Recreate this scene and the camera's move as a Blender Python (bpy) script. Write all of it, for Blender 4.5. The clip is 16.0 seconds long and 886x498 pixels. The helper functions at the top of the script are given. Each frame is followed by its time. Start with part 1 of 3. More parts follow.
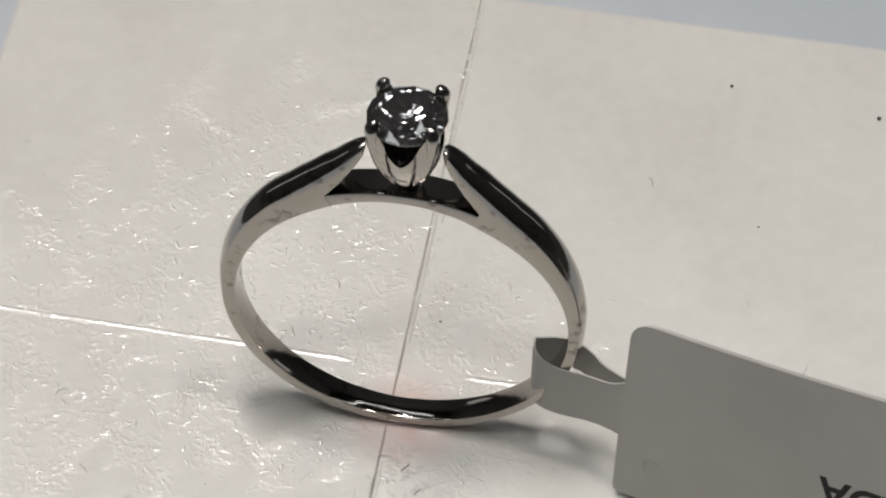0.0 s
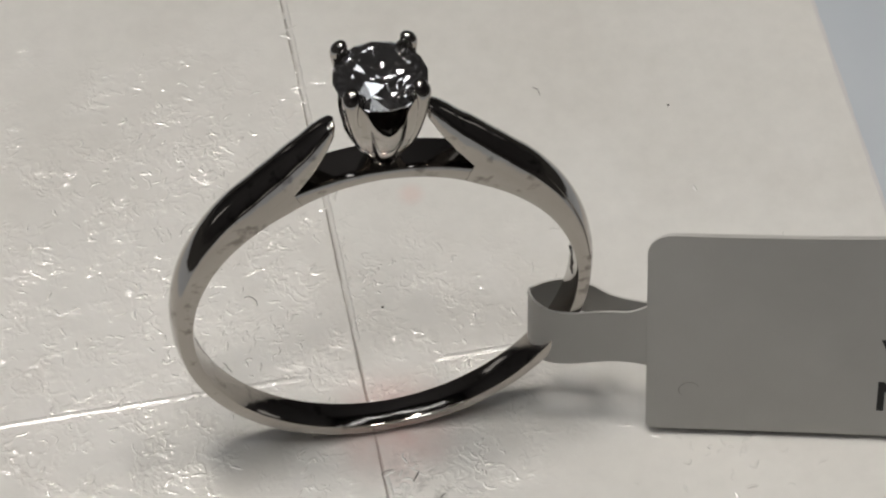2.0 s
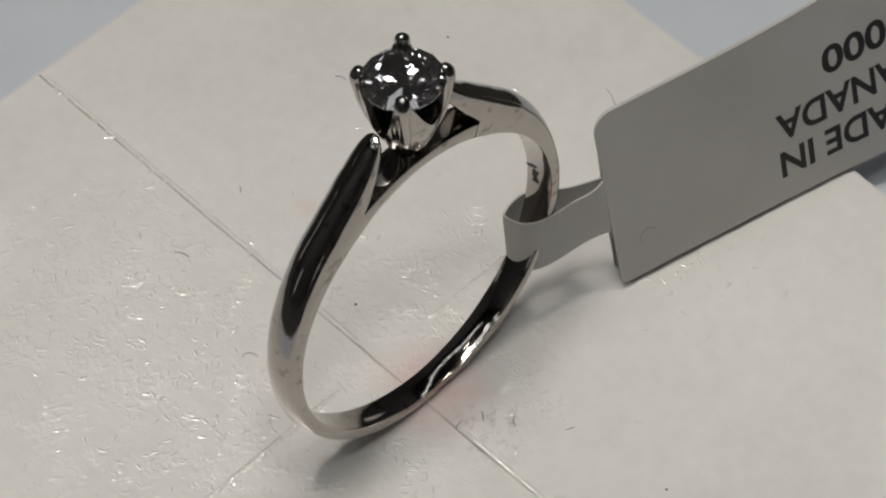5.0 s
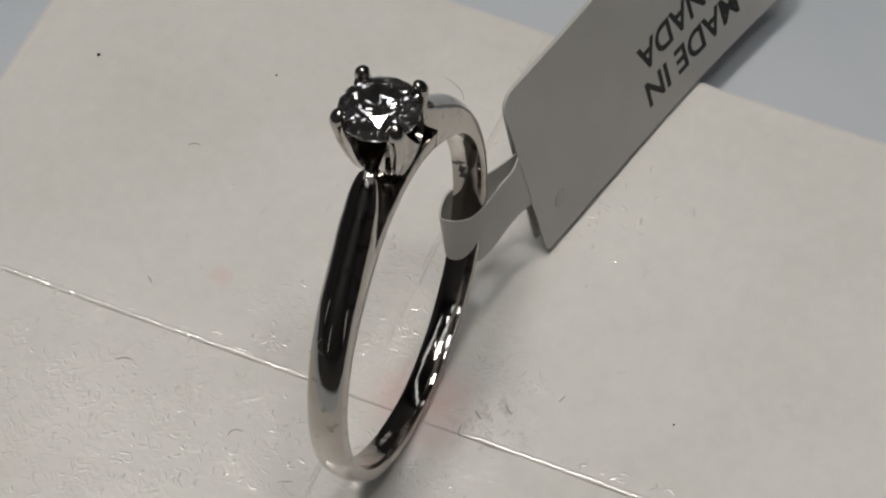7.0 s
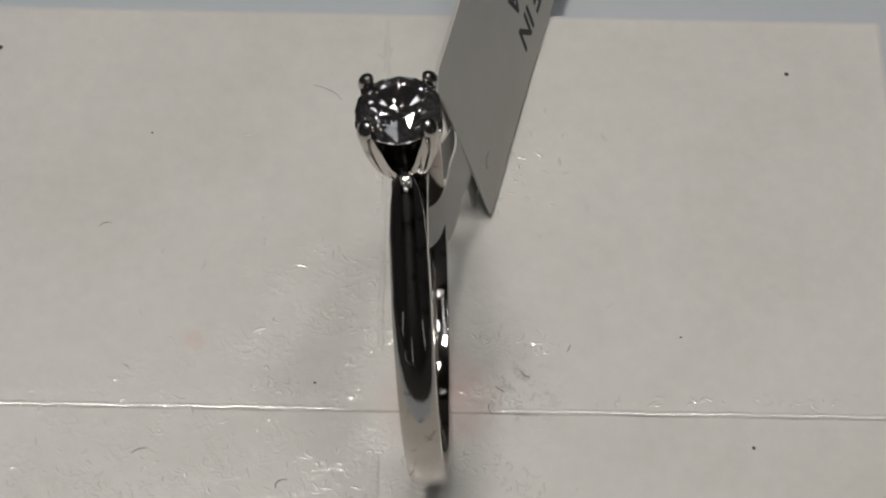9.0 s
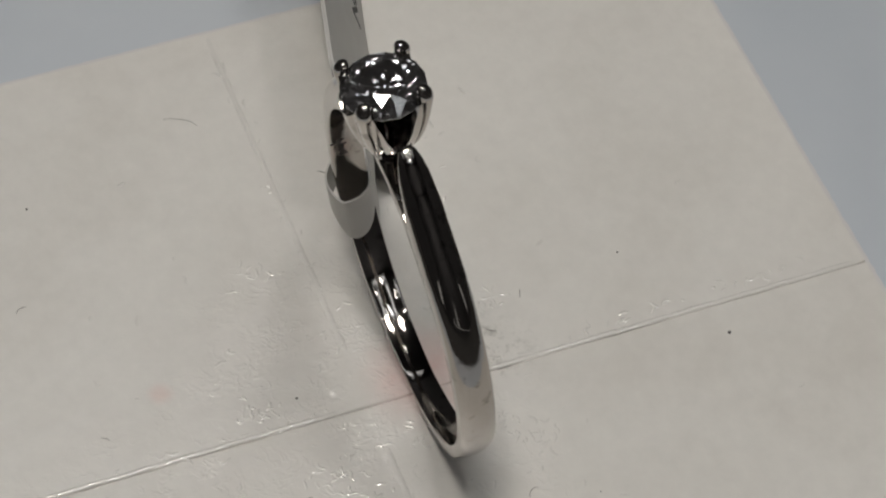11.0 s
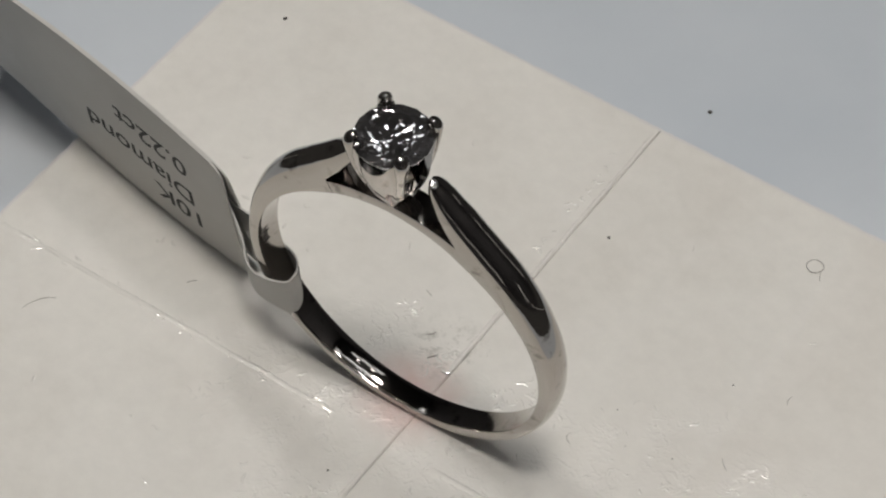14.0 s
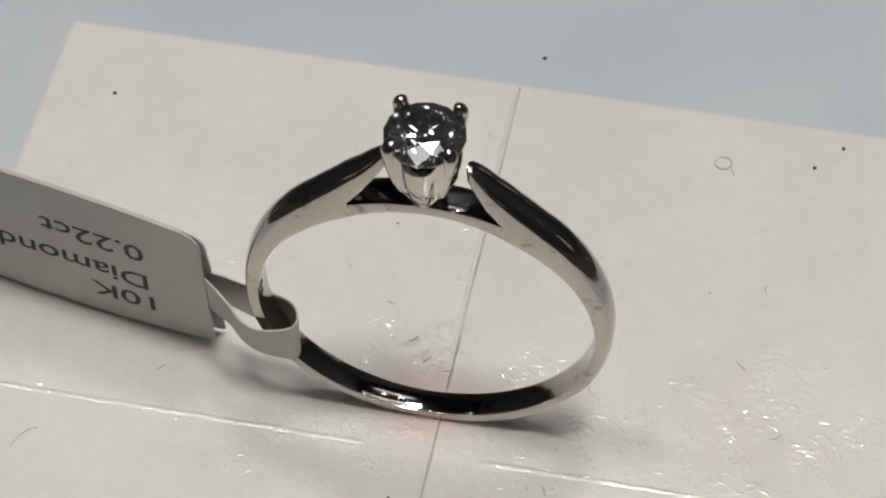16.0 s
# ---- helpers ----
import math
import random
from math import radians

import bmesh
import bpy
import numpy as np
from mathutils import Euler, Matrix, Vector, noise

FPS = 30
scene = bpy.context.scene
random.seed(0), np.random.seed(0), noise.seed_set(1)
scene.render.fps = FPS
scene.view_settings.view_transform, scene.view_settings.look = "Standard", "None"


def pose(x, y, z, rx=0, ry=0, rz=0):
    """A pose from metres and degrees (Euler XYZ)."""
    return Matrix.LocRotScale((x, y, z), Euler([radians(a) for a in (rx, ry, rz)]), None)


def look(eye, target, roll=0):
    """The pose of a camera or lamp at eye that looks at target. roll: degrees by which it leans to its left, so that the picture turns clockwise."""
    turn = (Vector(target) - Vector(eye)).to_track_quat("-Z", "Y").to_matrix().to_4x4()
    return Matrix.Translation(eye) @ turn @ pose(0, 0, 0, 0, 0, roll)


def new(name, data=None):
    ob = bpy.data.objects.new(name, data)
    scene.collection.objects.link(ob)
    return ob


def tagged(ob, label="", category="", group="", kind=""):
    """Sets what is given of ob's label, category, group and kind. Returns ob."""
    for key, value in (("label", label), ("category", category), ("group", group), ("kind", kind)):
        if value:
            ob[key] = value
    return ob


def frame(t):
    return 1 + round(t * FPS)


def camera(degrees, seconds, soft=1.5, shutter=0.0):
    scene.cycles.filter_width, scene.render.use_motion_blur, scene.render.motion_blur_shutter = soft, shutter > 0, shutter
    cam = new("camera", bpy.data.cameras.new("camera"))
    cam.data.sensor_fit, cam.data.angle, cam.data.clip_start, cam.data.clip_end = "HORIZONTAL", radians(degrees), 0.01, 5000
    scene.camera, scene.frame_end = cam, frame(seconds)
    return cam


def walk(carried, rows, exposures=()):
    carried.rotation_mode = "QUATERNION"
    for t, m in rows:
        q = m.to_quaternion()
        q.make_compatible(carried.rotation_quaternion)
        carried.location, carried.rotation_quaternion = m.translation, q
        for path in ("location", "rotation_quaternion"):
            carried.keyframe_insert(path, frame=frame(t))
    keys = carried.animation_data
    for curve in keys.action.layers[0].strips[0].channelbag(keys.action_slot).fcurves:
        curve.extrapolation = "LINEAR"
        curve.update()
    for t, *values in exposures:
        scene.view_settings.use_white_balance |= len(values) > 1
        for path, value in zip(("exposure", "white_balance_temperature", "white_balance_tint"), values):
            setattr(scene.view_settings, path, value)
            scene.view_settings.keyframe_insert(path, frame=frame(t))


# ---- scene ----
MM = 0.001

# ---------- camera ----------
cam = camera(17.526, 16.0, soft=2.2)
# seconds, eye in mm, bearing, height angle and roll in degrees
PATH = [
    (0.0, 14.42, -82.15, 128.21, -81.172, 54.353, -0.099),
    (0.5, 6.51, -80.94, 124.87, -86.220, 54.761, -0.157),
    (1.0, -0.89, -77.82, 121.62, -92.254, 55.002, 0.413),
    (1.5, -7.82, -71.17, 113.57, -97.741, 54.860, 0.750),
    (2.0, -14.59, -70.08, 112.91, -103.936, 55.017, 1.633),
    (2.5, -22.44, -68.10, 112.65, -109.237, 54.870, 1.468),
    (3.0, -28.86, -67.13, 113.72, -115.237, 54.728, 1.866),
    (3.5, -37.07, -65.44, 116.64, -121.276, 54.443, 2.138),
    (6.0, -69.01, -44.05, 122.99, -149.765, 53.982, 2.373),
    (6.5, -72.72, -36.92, 122.50, -155.565, 53.594, 2.639),
    (7.0, -76.02, -29.50, 122.46, -161.017, 53.508, 2.590),
    (7.5, -78.62, -22.14, 121.93, -166.414, 53.300, 2.423),
    (8.0, -80.65, -14.19, 121.73, -171.906, 53.271, 2.358),
    (8.5, -81.46, -6.18, 121.27, -177.328, 53.125, 2.229),
    (9.0, -81.63, 1.96, 120.43, -182.972, 52.867, 2.341),
    (11.5, -74.69, 40.08, 116.27, -210.571, 51.022, 3.048),
    (12.0, -70.93, 48.95, 118.01, -217.068, 50.678, 3.326),
    (12.5, -66.77, 57.89, 119.78, -222.423, 50.339, 3.080),
    (13.0, -60.62, 65.51, 120.67, -227.813, 49.958, 2.831),
    (13.5, -54.55, 71.31, 121.30, -233.701, 49.742, 2.954),
    (14.0, -48.03, 76.90, 121.39, -239.665, 49.618, 3.013),
    (14.5, -40.45, 82.17, 120.28, -245.258, 49.163, 2.827),
    (15.0, -33.47, 87.17, 120.50, -251.441, 48.373, 2.767),
    (15.5, -24.15, 90.13, 118.23, -257.052, 48.031, 2.285),
    (16.0, -14.03, 91.44, 117.34, -261.889, 47.911, 1.644),
]


def view(x, y, z, bearing, height, roll):
    b, h = radians(bearing), radians(height)
    back = Vector((math.cos(h) * math.cos(b), math.cos(h) * math.sin(b), math.sin(h)))
    eye = Vector((x, y, z)) * MM
    return look(eye, eye - back * 0.1, roll)


walk(cam, [(row[0], view(*row[1:])) for row in PATH], exposures=[(0.0, 0.06), (1.5, -0.06), (3.5, -0.13), (7.0, -0.27), (9.0, -0.34), (12.5, -0.19), (14.5, 0.08), (16.0, 0.17)])

# ---------- world and lamps ----------
world = bpy.data.worlds.new("world")
scene.world = world
world.use_nodes = True
world.node_tree.nodes["Background"].inputs["Color"].default_value = (0.9, 0.95, 1.0, 1)
world.node_tree.nodes["Background"].inputs["Strength"].default_value = 0.02


def lamp(name, eye, target, size, power, colour):
    data = bpy.data.lights.new(name, "AREA")
    data.shape, data.size, data.energy, data.color = "DISK", size, power, colour
    ob = new(name, data)
    ob.matrix_world = look(eye, target)
    return ob


lamp("overhead_lamp", (-0.06, 0.09, 0.51), (0, 0, 0), 0.09, 1.02, (1.0, 0.945, 0.87))
# two more unseen lamps, added for shadows and glints from the other sides
lamp("overhead_lamp", (-0.03, -0.10, 0.52), (0, 0, 0), 0.06, 0.36, (1.0, 0.97, 0.92))
lamp("overhead_lamp", (0.12, 0.03, 0.51), (0, 0, 0), 0.06, 0.40, (1.0, 0.95, 0.88))
# unseen high lamp, added as soft fill
lamp("fill_lamp", (-0.45, 0.10, 1.75), (0, 0, 0), 0.30, 1.8, (0.92, 0.96, 1.0))
# unseen small lamps, added so the diamond flashes
for x, y, power in ((-0.75, -0.65, 0.35), (-0.95, 0.55, 0.35), (-0.35, -0.75, 0.3), (-0.30, 0.72, 0.3), (-0.1, -0.2, 0.3), (-1.2, -0.05, 0.35)):
    lamp("sparkle_spot", (x, y, 1.76), (x, y, 0), 0.06, power, (1.0, 0.97, 0.93))
# unseen tubes, added for streaks in the metal and sheen on the film
for x, y, turn, wide, power in ((-0.55, -0.95, 0, 0.10, 0.55), (-0.55, 0.42, 0, 0.10, 0.55), (-0.62, -0.28, 0, 0.10, 0.55), (-0.5, 1.05, 0, 0.10, 0.55), (-1.25, 0.1, 90, 0.10, 0.55),
                                (0.32, 1.12, -4, 0.07, 0.5), (0.98, 0.66, -52, 0.07, 0.55), (1.2, 0.05, 90, 0.07, 0.45)):
    tube = lamp("reflection_tube", (x, y, 1.77), (x, y, 0), 0.9, power, (0.96, 0.98, 1.0))
    tube.data.shape, tube.data.size_y = "RECTANGLE", wide
    tube.matrix_world = pose(x, y, 1.77, 0, 0, turn)
# unseen low lamps round the walls, added to put streaks in the band
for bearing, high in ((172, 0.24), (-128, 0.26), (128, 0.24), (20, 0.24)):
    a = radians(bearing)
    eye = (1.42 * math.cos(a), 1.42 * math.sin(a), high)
    streak = lamp("streak_lamp", eye, (0, 0, 0.01), 0.12, 0.05, (1.0, 0.98, 0.95))
    streak.data.shape, streak.data.size_y = "RECTANGLE", 0.34


# ---------- materials ----------
def material(name, colour=(0.5, 0.5, 0.5), rough=0.5, metal=0.0):
    m = bpy.data.materials.new(name)
    m.use_nodes = True
    b = m.node_tree.nodes["Principled BSDF"]
    b.inputs["Base Color"].default_value = (*colour, 1)
    b.inputs["Roughness"].default_value = rough
    b.inputs["Metallic"].default_value = metal
    return m, m.node_tree.nodes, m.node_tree.links, b


def noise_node(nodes, links, coord, scale, detail=4.0, rough=0.55):
    n = nodes.new("ShaderNodeTexNoise")
    n.inputs["Scale"].default_value, n.inputs["Detail"].default_value = scale, detail
    n.inputs["Roughness"].default_value = rough
    links.new(coord, n.inputs["Vector"])
    return n


def ramp(nodes, links, source, stops):
    r = nodes.new("ShaderNodeValToRGB")
    while len(r.color_ramp.elements) < len(stops):
        r.color_ramp.elements.new(0.5)
    for e, (at, c) in zip(r.color_ramp.elements, stops):
        e.position, e.color = at, (c if len(c) == 4 else (*c, 1))
    links.new(source, r.inputs["Fac"])
    return r


def maths(nodes, links, op, a, b):
    n = nodes.new("ShaderNodeMath")
    n.operation = op
    for socket, value in zip(n.inputs, (a, b)):
        if isinstance(value, (int, float)):
            socket.default_value = value
        else:
            links.new(value, socket)
    return n.outputs[0]


def grey(v):
    return (v, v, v)


def spot(nodes, links, coord, centre, radius):
    """A soft round patch: one at the centre, nought at the radius."""
    d = nodes.new("ShaderNodeVectorMath")
    d.operation = "DISTANCE"
    links.new(coord, d.inputs[0])
    d.inputs[1].default_value = centre
    r = nodes.new("ShaderNodeMapRange")
    r.interpolation_type = "SMOOTHSTEP"
    r.inputs["From Min"].default_value, r.inputs["From Max"].default_value = radius, radius * 0.15
    links.new(d.outputs["Value"], r.inputs["Value"])
    return r.outputs["Result"]


def pad_material():
    """Cream foam under a clear film that is creased here and there."""
    m, nodes, links, b = material("film_covered_foam", (0.72, 0.69, 0.64), 0.32)
    geo = nodes.new("ShaderNodeNewGeometry").outputs["Position"]
    cloud = noise_node(nodes, links, geo, 90.0, 5.0)
    fine = noise_node(nodes, links, geo, 900.0, 6.0, 0.65)
    tone = ramp(nodes, links, cloud.outputs["Fac"], [(0.3, (0.70, 0.675, 0.635)), (0.55, (0.755, 0.735, 0.70)), (0.8, (0.78, 0.755, 0.715))])
    mottle = ramp(nodes, links, fine.outputs["Fac"], [(0.3, grey(0.93)), (0.7, grey(1.0))])
    mix = nodes.new("ShaderNodeMixRGB")
    mix.blend_type = "MULTIPLY"
    mix.inputs["Fac"].default_value = 1.0
    links.new(tone.outputs["Color"], mix.inputs["Color1"])
    links.new(mottle.outputs["Color"], mix.inputs["Color2"])
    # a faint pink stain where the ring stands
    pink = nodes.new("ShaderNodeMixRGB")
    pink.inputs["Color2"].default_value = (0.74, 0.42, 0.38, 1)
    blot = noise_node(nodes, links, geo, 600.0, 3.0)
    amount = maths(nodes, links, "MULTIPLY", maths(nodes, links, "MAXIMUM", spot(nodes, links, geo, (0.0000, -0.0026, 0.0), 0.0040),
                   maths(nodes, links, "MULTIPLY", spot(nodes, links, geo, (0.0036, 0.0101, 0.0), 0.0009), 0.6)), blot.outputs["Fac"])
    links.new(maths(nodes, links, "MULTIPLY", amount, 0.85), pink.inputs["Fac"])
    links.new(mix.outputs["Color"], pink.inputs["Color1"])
    smear = nodes.new("ShaderNodeMixRGB")
    smear.inputs["Color2"].default_value = (0.30, 0.29, 0.27, 1)
    wisps = ramp(nodes, links, noise_node(nodes, links, geo, 1300.0, 5.0, 0.7).outputs["Fac"], [(0.5, grey(0)), (0.62, grey(1))])
    dirty = maths(nodes, links, "MULTIPLY", spot(nodes, links, geo, (0.0003, -0.0064, 0.0), 0.0030), wisps.outputs["Color"])
    links.new(maths(nodes, links, "MULTIPLY", dirty, 0.55), smear.inputs["Fac"])
    links.new(pink.outputs["Color"], smear.inputs["Color1"])
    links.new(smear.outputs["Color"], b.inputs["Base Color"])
    # creases of the film
    warp = noise_node(nodes, links, geo, 420.0, 3.0)
    moved = nodes.new("ShaderNodeVectorMath")
    moved.operation = "MULTIPLY_ADD"
    links.new(warp.outputs["Color"], moved.inputs[0])
    moved.inputs[1].default_value = (0.0022, 0.0022, 0.0022)
    links.new(geo, moved.inputs[2])
    crumple = noise_node(nodes, links, moved.outputs["Vector"], 1500.0, 2.0, 0.5)
    fold = maths(nodes, links, "ABSOLUTE", maths(nodes, links, "SUBTRACT", crumple.outputs["Fac"], 0.5), 0.0)
    crease = maths(nodes, links, "SUBTRACT", 1.0, maths(nodes, links, "MINIMUM", maths(nodes, links, "MULTIPLY", fold, 9.0), 1.0))
    where = noise_node(nodes, links, geo, 420.0, 4.0, 0.6)
    patch = ramp(nodes, links, where.outputs["Fac"], [(0.42, grey(0)), (0.58, grey(1))])
    near = maths(nodes, links, "MAXIMUM", spot(nodes, links, geo, (0.001, 0.001, 0), 0.013),
                 maths(nodes, links, "MAXIMUM", spot(nodes, links, geo, (-0.016, 0.0, 0), 0.017), spot(nodes, links, geo, (-0.008, 0.012, 0), 0.016)))
    strength = maths(nodes, links, "MULTIPLY", patch.outputs["Color"], maths(nodes, links, "ADD", maths(nodes, links, "MULTIPLY", near, 0.95), 0.05))
    height = maths(nodes, links, "MULTIPLY", crease, strength)
    low = maths(nodes, links, "ADD", height, maths(nodes, links, "MULTIPLY", fine.outputs["Fac"], 0.35))
    bump = nodes.new("ShaderNodeBump")
    bump.inputs["Strength"].default_value = 1.0
    bump.inputs["Distance"].default_value = 0.000065
    links.new(low, bump.inputs["Height"])
    links.new(bump.outputs["Normal"], b.inputs["Coat Normal"])
    soft = nodes.new("ShaderNodeBump")
    soft.inputs["Strength"].default_value = 0.5
    soft.inputs["Distance"].default_value = 0.00002
    links.new(low, soft.inputs["Height"])
    links.new(soft.outputs["Normal"], b.inputs["Normal"])
    b.inputs["Coat Weight"].default_value = 0.9
    b.inputs["Coat Roughness"].default_value = 0.12
    b.inputs["Coat IOR"].default_value = 1.85
    b.inputs["Roughness"].default_value = 0.5
    return m


def film_material():
    m, nodes, links, b = material("folded_clear_film", (0.755, 0.735, 0.70), 0.13)
    geo = nodes.new("ShaderNodeNewGeometry").outputs["Position"]
    bump = nodes.new("ShaderNodeBump")
    bump.inputs["Strength"].default_value, bump.inputs["Distance"].default_value = 0.8, 0.00006
    links.new(noise_node(nodes, links, geo, 3000.0, 3.0).outputs["Fac"], bump.inputs["Height"])
    links.new(bump.outputs["Normal"], b.inputs["Normal"])
    b.inputs["IOR"].default_value = 1.9
    b.inputs["Coat Weight"].default_value, b.inputs["Coat Roughness"].default_value, b.inputs["Coat IOR"].default_value = 0.8, 0.09, 1.8
    return m


def base_material():
    m, nodes, links, b = material("bluish_white_acrylic", (0.62, 0.66, 0.72), 0.22)
    geo = nodes.new("ShaderNodeNewGeometry").outputs["Position"]
    cloud = noise_node(nodes, links, geo, 45.0, 5.0)
    tone = ramp(nodes, links, cloud.outputs["Fac"], [(0.3, (0.48, 0.52, 0.57)), (0.7, (0.56, 0.59, 0.63))])
    links.new(tone.outputs["Color"], b.inputs["Base Color"])
    fine = noise_node(nodes, links, geo, 500.0, 5.0)
    rough = ramp(nodes, links, fine.outputs["Fac"], [(0.2, grey(0.34)), (0.8, grey(0.46))])
    links.new(rough.outputs["Color"], b.inputs["Roughness"])
    return m


def metal_material(name, colour, scratches):
    """Polished white gold with faint scratches and smudges."""
    m, nodes, links, b = material(name, colour, 0.09, 1.0)
    obj = nodes.new("ShaderNodeTexCoord").outputs["Object"]
    smudge = noise_node(nodes, links, obj, 700.0, 5.0)
    rough = ramp(nodes, links, smudge.outputs["Fac"], [(0.35, grey(0.05)), (0.75, grey(0.05 + scratches * 0.2))])
    links.new(rough.outputs["Color"], b.inputs["Roughness"])
    tint = ramp(nodes, links, noise_node(nodes, links, obj, 260.0, 3.0).outputs["Fac"],
                [(0.3, tuple(c * 0.90 for c in colour)), (0.7, colour)])
    pits = noise_node(nodes, links, obj, 1500.0, 2.0, 0.6)
    area = noise_node(nodes, links, obj, 330.0, 2.0)
    both = maths(nodes, links, "MULTIPLY", pits.outputs["Fac"], area.outputs["Fac"])
    mask = ramp(nodes, links, both, [(0.32, grey(0)), (0.40, grey(0.75))])
    worn = nodes.new("ShaderNodeMixRGB")
    worn.inputs["Color2"].default_value = (0.20, 0.18, 0.17, 1)
    links.new(mask.outputs["Color"], worn.inputs["Fac"])
    links.new(tint.outputs["Color"], worn.inputs["Color1"])
    links.new(worn.outputs["Color"], b.inputs["Base Color"])
    fine = noise_node(nodes, links, obj, 2600.0, 4.0, 0.7)
    bump = nodes.new("ShaderNodeBump")
    bump.inputs["Strength"].default_value = scratches
    bump.inputs["Distance"].default_value = 0.00002
    links.new(fine.outputs["Fac"], bump.inputs["Height"])
    wobble = nodes.new("ShaderNodeBump")
    wobble.inputs["Strength"].default_value = 1.0
    wobble.inputs["Distance"].default_value = 0.000038
    links.new(noise_node(nodes, links, obj, 420.0, 2.0).outputs["Fac"], wobble.inputs["Height"])
    links.new(wobble.outputs["Normal"], bump.inputs["Normal"])
    links.new(bump.outputs["Normal"], b.inputs["Normal"])
    return m


def tag_material():
    m, nodes, links, b = material("matt_plastic_paper", (0.66, 0.65, 0.62), 0.55)
    geo = nodes.new("ShaderNodeTexCoord").outputs["Object"]
    tone = ramp(nodes, links, noise_node(nodes, links, geo, 160.0, 4.0).outputs["Fac"], [(0.3, (0.49, 0.48, 0.455)), (0.7, (0.55, 0.54, 0.515))])
    links.new(tone.outputs["Color"], b.inputs["Base Color"])
    bump = nodes.new("ShaderNodeBump")
    bump.inputs["Strength"].default_value, bump.inputs["Distance"].default_value = 0.25, 0.00005
    links.new(noise_node(nodes, links, geo, 3000.0, 4.0).outputs["Fac"], bump.inputs["Height"])
    links.new(bump.outputs["Normal"], b.inputs["Normal"])
    return m


def plain_wall(name, colour):
    m, nodes, links, b = material(name, colour, 0.8)
    geo = nodes.new("ShaderNodeNewGeometry").outputs["Position"]
    tone = ramp(nodes, links, noise_node(nodes, links, geo, 3.0, 6.0).outputs["Fac"], [(0.3, tuple(c * 0.85 for c in colour)), (0.7, colour)])
    links.new(tone.outputs["Color"], b.inputs["Base Color"])
    return m


PAD = pad_material()
BASE = base_material()
FILM = film_material()
GOLD = metal_material("polished_white_gold", (0.475, 0.445, 0.415), 0.25)
TAG = tag_material()
INK = material("black_ink", (0.012, 0.012, 0.012), 0.6)[0]
LINT = material("grey_lint", (0.26, 0.245, 0.23), 0.9)[0]
DUST = material("dark_dust", (0.05, 0.045, 0.04), 0.9)[0]
TARNISH = material("dark_tarnish", (0.10, 0.09, 0.085), 0.6, 0.6)[0]
ROOM = plain_wall("dim_room_wall", (0.22, 0.21, 0.21))
COUNTER = plain_wall("dark_unseen_top", (0.035, 0.033, 0.032))
RIM = material("pinkish_pad_rim", (0.62, 0.60, 0.60), 0.5)[0]
CEIL = plain_wall("dim_room_ceiling", (0.20, 0.19, 0.185))


def diamond_material():
    m, nodes, links, b = material("clear_diamond", (0.97, 0.95, 0.96), 0.0)
    b.inputs["IOR"].default_value = 2.42
    b.inputs["Transmission Weight"].default_value = 0.983
    return m


DIAMOND = diamond_material()


# ---------- building helpers ----------
def mesh_from(name, bm, mat, smooth=True, sharp=35):
    bmesh.ops.recalc_face_normals(bm, faces=bm.faces)
    me = bpy.data.meshes.new(name)
    bm.to_mesh(me)
    bm.free()
    me.materials.append(mat)
    for p in me.polygons:
        p.use_smooth = smooth
    if smooth:
        me.set_sharp_from_angle(angle=radians(sharp))
    return me


def part(name, bm, mat, parent, label="", smooth=True, sharp=35):
    ob = new(name, mesh_from(name, bm, mat, smooth, sharp))
    ob.parent = parent
    if label:
        ob["label"] = label
    return ob


def loft(sections, closed=False):
    """Skin over rings of points; the ends are capped."""
    bm = bmesh.new()
    rings = [[bm.verts.new(p) for p in s] for s in sections]
    n = len(rings[0])
    pairs = list(zip(rings, rings[1:] + rings[:1])) if closed else list(zip(rings, rings[1:]))
    for a, b in pairs:
        for i in range(n):
            bm.faces.new((a[i], a[(i + 1) % n], b[(i + 1) % n], b[i]))
    if not closed:
        bm.faces.new(rings[0])
        bm.faces.new(rings[-1])
    return bm


def interp(x, table):
    return float(np.interp(x, [a for a, _ in table], [b for _, b in table]))


def box(x0, y0, z0, x1, y1, z1):
    bm = bmesh.new()
    v = [bm.verts.new((x, y, z)) for z in (z0, z1) for y in (y0, y1) for x in (x0, x1)]
    for f in ((0, 1, 3, 2), (4, 5, 7, 6), (0, 1, 5, 4), (2, 3, 7, 6), (0, 2, 6, 4), (1, 3, 7, 5)):
        bm.faces.new([v[i] for i in f])
    return bm


def structure(name, bm, mat, label):
    return tagged(new(name, mesh_from(name, bm, mat, False)), label, name.split("_")[0], "", "structure")


# ---------- the setting ----------
BASE_Z = -2.2 * MM


def build_turntable(radius, top, thick):
    prof = [(0.0, top - thick), (radius - 0.001, top - thick), (radius, top - thick + 0.001), (radius, top - 0.0012), (radius - 0.0004, top - 0.0003), (radius - 0.0012, top), (0.0, top)]
    n = 96
    bm = bmesh.new()
    rings = []
    for r, z in prof[1:-1]:
        rings.append([bm.verts.new((r * math.cos(2 * math.pi * i / n), r * math.sin(2 * math.pi * i / n), z)) for i in range(n)])
    for a, b in zip(rings, rings[1:]):
        for i in range(n):
            bm.faces.new((a[i], a[(i + 1) % n], b[(i + 1) % n], b[i]))
    bm.faces.new(rings[0])
    bm.faces.new(rings[-1])
    return bm


